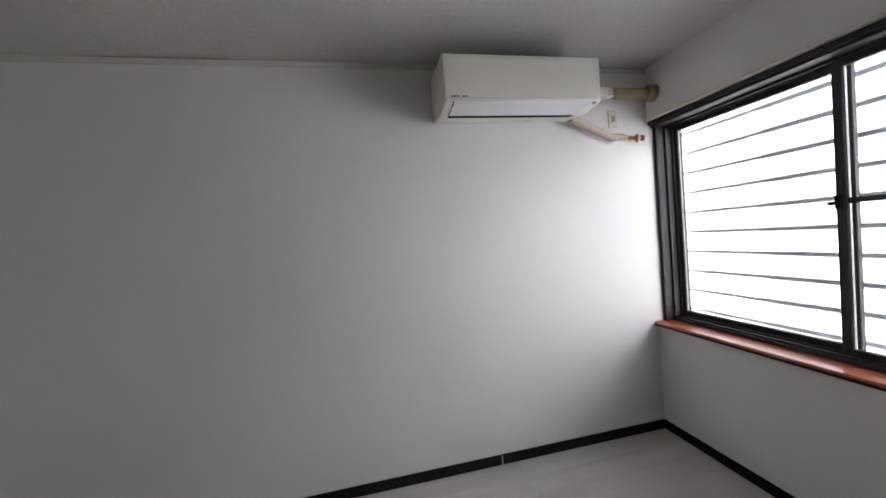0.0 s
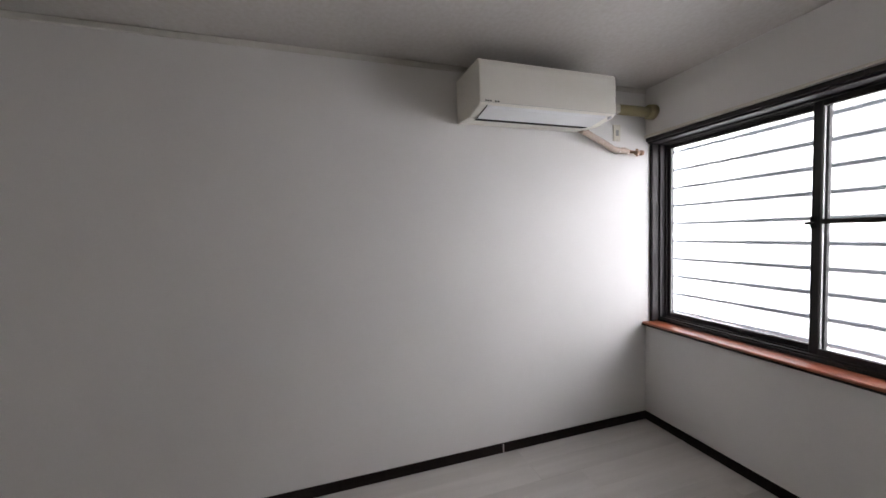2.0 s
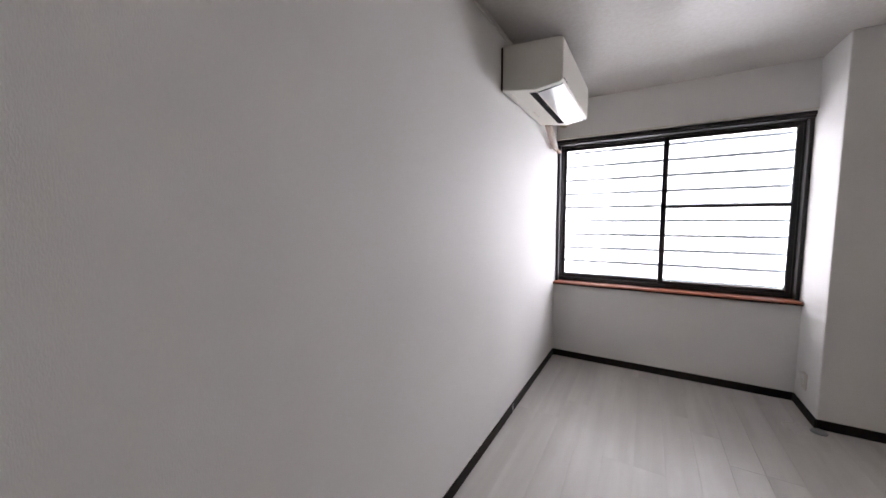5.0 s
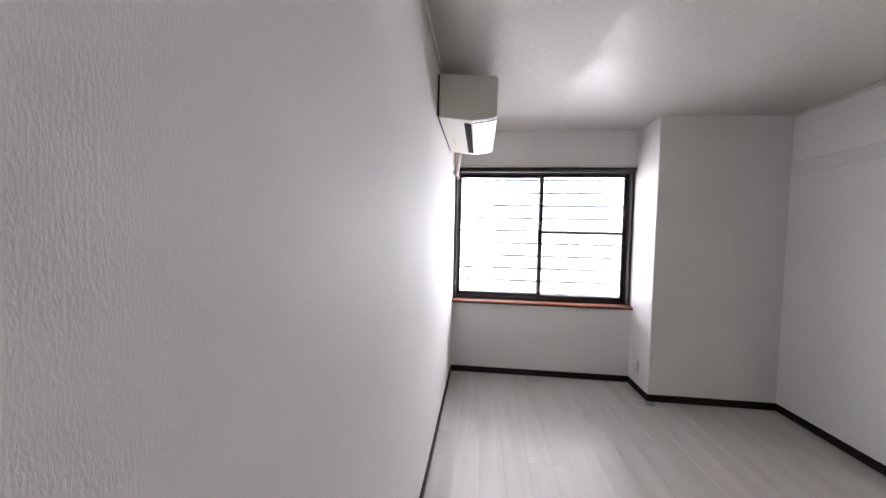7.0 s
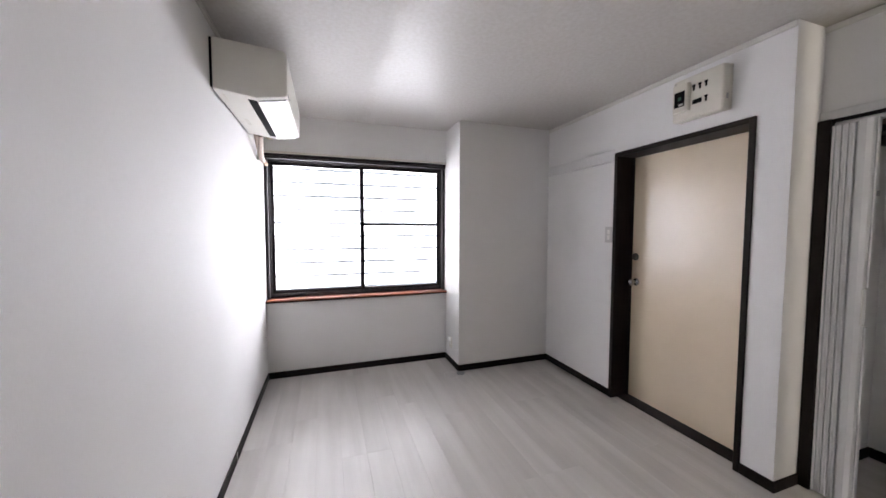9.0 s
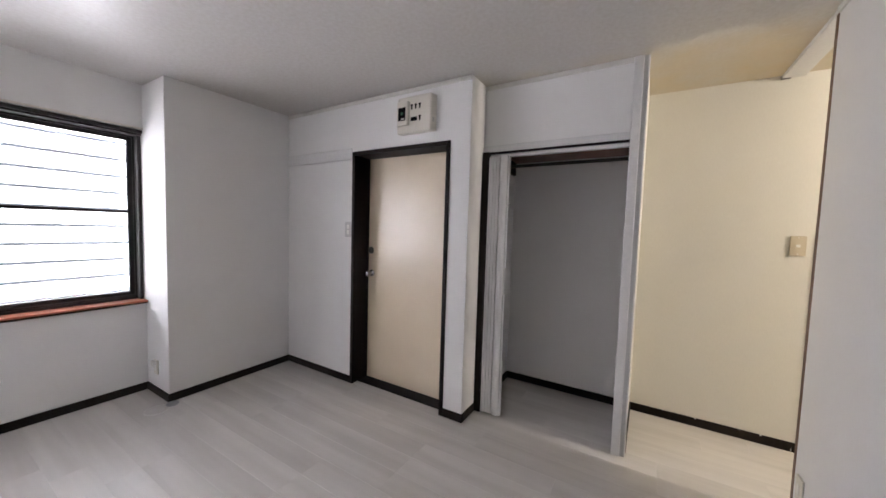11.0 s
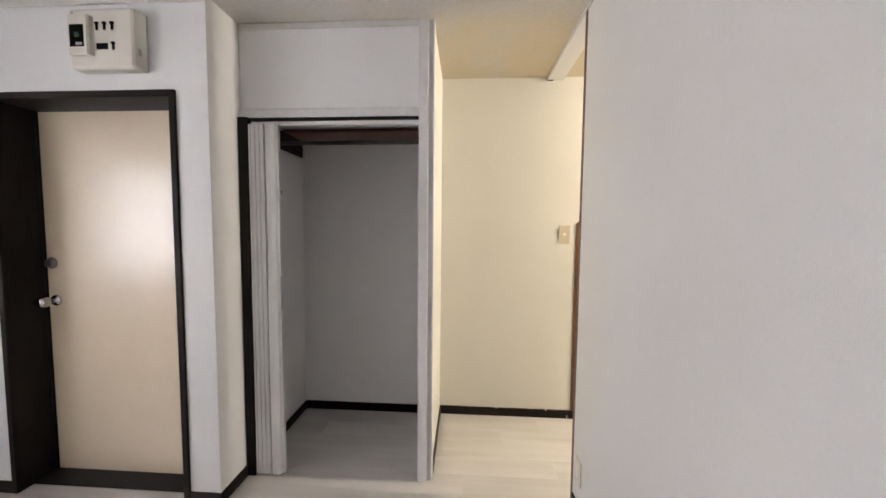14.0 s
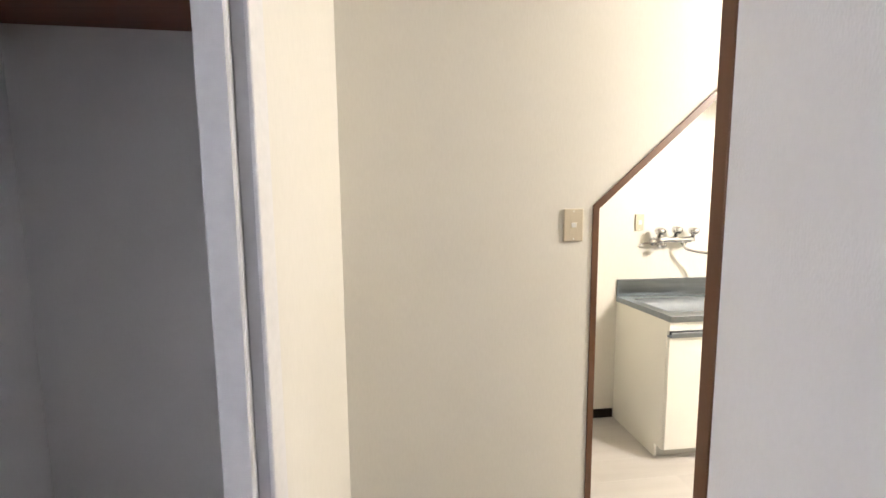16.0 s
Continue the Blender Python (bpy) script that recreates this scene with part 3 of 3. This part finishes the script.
knob = part("knob", lathe([(0, 0.030), (0.004, 0.031), (0.010, 0.026), (0.012, 0.012), (0.034, 0.013), (0.038, 0.022), (0.046, 0.027), (0.074, 0.028), (0.082, 0.023), (0.084, 0.008)],
                          (2.940, 2.648, 0.975), (-1, 0, 0), 24), CHROME, leaf, "chrome round door knob")
part("lock", lathe([(0, 0.031), (0.006, 0.031), (0.012, 0.024), (0.014, 0.014)], (2.940, 2.661, 1.181), (-1, 0, 0), 20), LOCK_STEEL, leaf, "round steel thumb-turn lock")
part("thumb_turn", box(2.906, 2.655, 1.164, 2.928, 2.667, 1.198, 0.003), LOCK_STEEL, leaf)
for z in (0.30, 1.0, 1.72):
    part("hinge", lathe([(0, 0.007), (0.10, 0.007)], (2.934, DY0 + 0.036, z), (0, 0, 1), 10), STEEL, leaf)

# ---------------------------------------------------------------- distribution board above the door
board = thing("distribution_board", (0, 0, 0), "cream plastic fuse box with black breakers above the door", "fuse box")
BX = X_EAST
part("backplate", box(BX - 0.016, 1.893, 2.098, BX, 2.204, 2.358, 0.006, 2), IVORY, board)
part("cover", prism([(BX - 0.0155, 1.896), (BX - 0.058, 1.903), (BX - 0.065, 1.912), (BX - 0.065, 2.200), (BX - 0.058, 2.207), (BX - 0.0155, 2.208)],
                    "z", 2.094, 2.362, 0.017, 4), IVORY, board)
meter = part("main_switch_box", prism([(BX - 0.064, 2.090), (BX - 0.080, 2.094), (BX - 0.087, 2.101), (BX - 0.087, 2.186), (BX - 0.080, 2.194), (BX - 0.064, 2.198)],
                                      "z", 2.148, 2.322, 0.004, 2), IVORY, board)
part("window", box(BX - 0.0885, 2.112, 2.182, BX - 0.0865, 2.180, 2.278, 0.001), BLACK, meter, "dark window of the main breaker")
part("toggle", box(BX - 0.094, 2.132, 2.222, BX - 0.0882, 2.152, 2.242, 0.002), GREEN, meter)
part("mark", box(BX - 0.0895, 2.120, 2.188, BX - 0.0883, 2.150, 2.200), KICK, meter)
part("screw", lathe([(0, 0.006), (0.002, 0.005)], (BX - 0.0645, 2.190, 2.341), (-1, 0, 0), 10), KICK, board)
for k in range(3):
    y = 2.072 - 0.0365 * k
    part("breaker", boxes([(BX - 0.070, y - 0.006, 2.262, BX - 0.0645, y + 0.004, 2.292), (BX - 0.071, y - 0.009, 2.286, BX - 0.0645, y + 0.008, 2.297)], 0.001), BLACK, board)
part("breaker", boxes([(BX - 0.070, 1.991, 2.174, BX - 0.0645, 2.001, 2.204), (BX - 0.071, 1.988, 2.200, BX - 0.0645, 2.005, 2.210)], 0.001), BLACK, board)
part("label_strip", box(BX - 0.067, 2.022, 2.178, BX - 0.0645, 2.078, 2.206, 0.001), BLACK, board, "dark blank label")
part("side_vent", boxes([(BX - 0.044, 1.8965, 2.160 + 0.008 * k, BX - 0.030, 1.9025, 2.164 + 0.008 * k) for k in range(4)]), GREY_RUBBER, board)

# ---------------------------------------------------------------- closet
structure("closet_jamb", box(2.972, 1.560, 0.0, 3.07, Y_RET - 0.0005, 1.962, 0.002), DARK_WOOD, "dark stained closet door jamb", "trim")
structure("closet_head", box(2.990, 0.657, 1.950, 3.06, 1.5595, 1.962, 0.001), DARK_WOOD, "dark closet head board", "trim")
structure("closet_architrave", box(2.990, 0.657, 1.9625, 3.0045, Y_RET - 0.001, 2.008, 0.003), WHITE_PAINT, "white painted strip over the closet opening", "trim")
structure("closet_post", box(2.994, 0.607, 0.0, 3.062, 0.6565, CEIL - 0.001, 0.003), WHITE_PAINT, "white painted post at the closet opening", "trim")
# recessed white joint, its shade put into the grey
structure("partition_edge", box(3.008, 0.586, 0.0, 3.0395, 0.6065, CEIL - 0.001), SHADE_SWITCH_GREY, "joint strip beside the post, greyed for its shade", "trim")
structure("corner_bead", box(3.004, 0.577, 0.0, 3.060, 0.5855, CEIL - 0.001, 0.002), WHITE_PAINT, "white corner bead on the partition", "trim")
rail = thing("door_track", (0, 0, 0), "white metal track for the folding closet door", "door track")
part("channel", boxes([(3.012, 0.660, 1.926, 3.050, 1.560, 1.9495), (3.006, 0.660, 1.926, 3.0115, 1.560, 1.944)], 0.001), WHITE_PAINT, rail)

folding = thing("accordion_door", (0, 0, 0), "white vinyl accordion closet door, folded open against the jamb", "folding door")
pleats = 7
for k in range(pleats):
    y = 1.5565 - 0.0118 * (k + 1)
    part("pleat", box(2.974 + 0.004 * (k % 2), y, 0.012, 3.075, y + 0.0112, 1.926, 0.0032, 2), VINYL, folding)
part("lead_panel", prism([(2.986, 1.472), (2.976, 1.462), (2.972, 1.436), (2.980, 1.418), (2.998, 1.41), (3.018, 1.41), (3.018, 1.418), (3.002, 1.422),
                                 (2.990, 1.428), (2.984, 1.438), (2.988, 1.458), (3.002, 1.472)], "z", 0.012, 1.930), VINYL, folding, "white lead panel of the folding door")
part("lead_bead", boxes([(2.988, 1.402, 0.012, 3.014, 1.4095, 0.93), (2.988, 1.402, 1.12, 3.014, 1.4095, 1.930)], 0.003), VINYL, folding)
part("handle", boxes([(2.972, 1.412, 0.935, 2.979, 1.418, 1.115), (2.979, 1.4095, 0.93, 3.016, 1.413, 0.94), (2.979, 1.4095, 1.11, 3.016, 1.413, 1.12)], 0.002), WHITE_PLATE, folding, "recessed white pull handle")
part("catch", box(3.000, 1.395, 1.560, 3.012, 1.4025, 1.585, 0.001), GREY_RUBBER, folding)
part("bolt", lathe([(0, 0.006), (0.012, 0.006)], (2.992, 1.560, 0.36), (-1, 0, 0), 10), STEEL, folding)

ledge = thing("closet_ledger", (0, 0, 0), "dark stained ledger boards on the closet side walls", "ledger")
part("side_board", box(3.08, 1.590, 1.890, 3.66, Y_RET - 0.0005, 2.005, 0.002), DARK_WOOD, ledge, "dark side ledger")
part("side_board", box(3.08, 0.6485, 1.890, 3.66, 0.668, 2.005, 0.002), DARK_WOOD, ledge, "dark side ledger")
shelf = thing("closet_shelf", (0, 0, 0), "red-brown wooden shelf resting on the closet ledgers", "shelf")
part("front_edge", box(3.425, 0.6485, 2.0056, 3.4375, Y_RET - 0.0005, 2.026, 0.002), RED_DARK, shelf)
part("shelf_board", box(3.438, 0.6485, 2.0056, X_HALL - 0.0045, Y_RET - 0.0005, 2.024, 0.002), RED_DARK, shelf)
pole = thing("hanging_rail", (0, 0, 0), "dull metal hanging rail across the closet", "clothes rail")
part("rod", lathe([(0, 0.0125), (0.922, 0.0125)], (3.335, 0.668, 1.914), (0, 1, 0), 16), LOCK_STEEL, pole)
part("socket", lathe([(0, 0.020), (0.006, 0.020), (0.012, 0.015)], (3.335, 0.668, 1.914), (0, 1, 0), 16), STEEL, pole)
part("socket", lathe([(0, 0.015), (0.006, 0.020), (0.012, 0.020)], (3.335, 1.578, 1.914), (0, 1, 0), 16), STEEL, pole)

# ---------------------------------------------------------------- hall and kitchen doorway
structure("back_wall_jamb", box(2.915, Y_BACK - 0.113, 0.0, 2.942, Y_BACK + 0.002, CEIL - 0.023, 0.002), BROWN_WOOD, "brown stained jamb at the end of the wall", "trim")
slope = thing("door_trim", (0, 0, 0), "brown stained trim round the slant-topped kitchen doorway", "door trim", "", "structure")
TX0, TX1 = X_HALL - 0.006, 3.786
part("upright", box(TX0, -0.4015, BASE_H, TX1, -0.376, 1.415, 0.001), BROWN_WOOD, slope)
part("slant", prism([(-0.376, 1.415), (-0.4015, 1.415), (-1.222, 2.157), (-1.205, 2.176), (-0.376, 1.427)], "x", TX0, TX1), BROWN_WOOD, slope)

lamp = thing("ceiling_light", (0, 0, 0), "round white hall ceiling light, switched on", "ceiling light")
part("base", lathe([(0, 0.13), (0.03, 0.13), (0.035, 0.10)], (3.06, -2.15, CEIL), (0, 0, -1), 28), WHITE_PLATE, lamp)
part("shade", lathe([(0, 0.15), (0.012, 0.16), (0.030, 0.15), (0.040, 0.09)], (3.06, -2.15, CEIL - 0.036), (0, 0, -1), 28), LAMP_GLOW, lamp, "lit milky shade")

# ---------------------------------------------------------------- kitchen
KX0, KY1, KY0 = 4.085, -1.052, -2.25
cab = thing("sink_cabinet", (0, 0, 0), "cream laminate sink base cabinet against the kitchen wall", "cabinet")
part("side_panel", prism([(KX0 + 0.02, 0.075), (KX0 + 0.02, 0.815), (X_KITCHEN - 0.001, 0.815), (X_KITCHEN - 0.001, 0.0), (KX0 + 0.075, 0.0), (KX0 + 0.075, 0.075)], "y", KY1 - 0.016, KY1), CABINET, cab)
part("side_panel", box(KX0 + 0.02, KY0, 0.0, X_KITCHEN - 0.001, KY0 + 0.016, 0.815), CABINET, cab)
part("body", box(KX0 + 0.025, KY0 + 0.0165, 0.075, X_KITCHEN - 0.001, KY1 - 0.0165, 0.62), CABINET, cab)
part("kick_board", box(KX0 + 0.072, KY0 + 0.0165, 0.0, KX0 + 0.088, KY1 - 0.0165, 0.0745), KICK, cab, "grey recessed kick board")
part("apron", box(KX0 + 0.002, KY0, 0.765, KX0 + 0.02, KY1, 0.815, 0.001), CABINET, cab)
for k in range(3):
    a = KY1 - 0.398 * k
    d = part("door", box(KX0, a - 0.395, 0.085, KX0 + 0.019, a - 0.001, 0.728, 0.002), CABINET, cab)
    part("handle", boxes([(KX0 - 0.012, a - 0.395, 0.730, KX0 + 0.019, a - 0.001, 0.738), (KX0 - 0.014, a - 0.395, 0.730, KX0 - 0.010, a - 0.001, 0.760)], 0.001), STEEL, d, "steel finger-pull strip")

top = thing("sink_worktop", (0, 0, 0), "stainless steel worktop with a sunken sink", "worktop")
BX0, BX1, BY0, BY1 = KX0 + 0.065, X_KITCHEN - 0.075, -1.80, KY1 - 0.055
part("deck", boxes([(KX0 - 0.012, KY0, 0.816, BX0, KY1 + 0.006, 0.850), (BX1, KY0, 0.816, X_KITCHEN - 0.0005, KY1 + 0.006, 0.850),
                    (BX0, BY1, 0.816, BX1, KY1 + 0.006, 0.850), (BX0, KY0, 0.816, BX1, BY0, 0.850)], 0.0015), STEEL, top)
basin = bmesh.new()
add_box(basin, BX0, BY0, 0.66, BX1, BY1, 0.848)
basin.faces.ensure_lookup_table()
bmesh.ops.delete(basin, geom=[max(basin.faces, key=lambda f: f.calc_center_median().z)], context="FACES")
bmesh.ops.bevel(basin, geom=[e for e in basin.edges if not e.is_boundary], offset=0.03, segments=4, affect="EDGES", profile=0.5)
for f in basin.faces:
    f.smooth = True
bmesh.ops.solidify(basin, geom=list(basin.faces), thickness=0.002)
part("basin", basin, SHADED_STEEL, top, "sunken steel sink bowl")
part("splashback", box(X_KITCHEN - 0.014, KY0, 0.8502, X_KITCHEN - 0.0005, KY1 + 0.006, 0.965, 0.003), STEEL, top, "upright steel splashback")
part("waste", lathe([(0, 0.045), (0.004, 0.045), (0.005, 0.03)], (4.31, -1.45, 0.661), (0, 0, 1), 20), SHADED_STEEL, top)

tap = thing("kitchen_tap", (0, 0, 0), "chrome wall-mounted mixer tap with three handles", "tap")
WX = X_KITCHEN
part("body", lathe([(0, 0.016), (0.03, 0.022), (0.10, 0.018), (0.13, 0.024), (0.16, 0.018), (0.23, 0.022), (0.26, 0.016)], (WX - 0.06, -1.275, 1.232), (0, -1, 0), 16), CHROME, tap)
for y in (-1.295, -1.515):
    part("wall_union", lathe([(0, 0.028), (0.006, 0.028), (0.012, 0.014), (0.06, 0.014)], (WX - 0.0005, y, 1.215), (-1, 0, 0.15), 16), CHROME, tap)
for y, z in ((-1.285, 1.255), (-1.405, 1.262), (-1.525, 1.255)):
    part("handle", lathe([(0, 0.012), (0.020, 0.012), (0.024, 0.024), (0.040, 0.032), (0.060, 0.029), (0.066, 0.012)], (WX - 0.064, y, z - 0.01), (-0.25, 0, 1), 8), CHROME, tap)
part("lower_knob", lathe([(0, 0.012), (0.02, 0.012), (0.022, 0.028), (0.04, 0.028), (0.042, 0.010)], (WX - 0.06, -1.300, 1.222), (-0.5, 0, -1), 10), CHROME, tap)
part("side_pipe", tube(curve_points([(WX - 0.06, -1.275, 1.222), (WX - 0.05, -1.24, 1.215), (WX - 0.03, -1.205, 1.205), (WX - 0.004, -1.195, 1.19)]), 0.006, 10), CHROME, tap)
part("spout", tube(curve_points([(WX - 0.06, -1.46, 1.225), (WX - 0.075, -1.47, 1.175), (WX - 0.11, -1.52, 1.155), (WX - 0.17, -1.61, 1.14), (WX - 0.20, -1.635, 1.12), (WX - 0.205, -1.64, 1.06)]), 0.009, 12), CHROME, tap)

# ---------------------------------------------------------------- floor planks
W, L = 0.1515, 1.214
plank_meshes = {}


def plank_mesh(w, length):
    key = (round(w, 3), round(length, 3))
    if key not in plank_meshes:
        bm = bmesh.new()
        g, h = 0.0002, 0.0004
        rows = [[(g, g, -0.0032), (w - g, g, -0.0032), (w - g, length - g, -0.0032), (g, length - g, -0.0032)],
                [(g, g, -h), (w - g, g, -h), (w - g, length - g, -h), (g, length - g, -h)],
                [(g + h, g + h, 0.0), (w - g - h, g + h, 0.0), (w - g - h, length - g - h, 0.0), (g + h, length - g - h, 0.0)]]
        rings = [[bm.verts.new(p) for p in r] for r in rows]
        for a, b in zip(rings, rings[1:]):
            for k in range(4):
                bm.faces.new((a[k], a[(k + 1) % 4], b[(k + 1) % 4], b[k]))
        bm.faces.new(rings[-1])
        plank_meshes[key] = mesh_of("plank", bm, PLANK)
    return plank_meshes[key]


def lay(x0, x1, y0, y1, seed):
    """Plank rows along the window direction, each row started at its own offset."""
    rng = random.Random(seed)
    x = x0
    while x < x1 - 0.004:
        w = min(W, x1 - x)
        y = y0
        length = rng.choice((0.35, 0.62, 0.88, 1.05))
        while y < y1 - 0.004:
            end = min(y + length, y1)
            if y1 - end < 0.08:
                end = y1
            ob = new("plank", plank_mesh(w, end - y))
            ob.location = (x, y, 0.0)
            ob.parent = floor
            y, length = end, L
        x += w


lay(0.0, 2.765, Y_BACK, Y_WIN, 3)
lay(2.765, 2.90, DY0, DY1, 9)
lay(2.765, X_HALL, Y_END, Y_RET, 5)
lay(X_HALL, X_KITCHEN, Y_END, -0.36, 7)
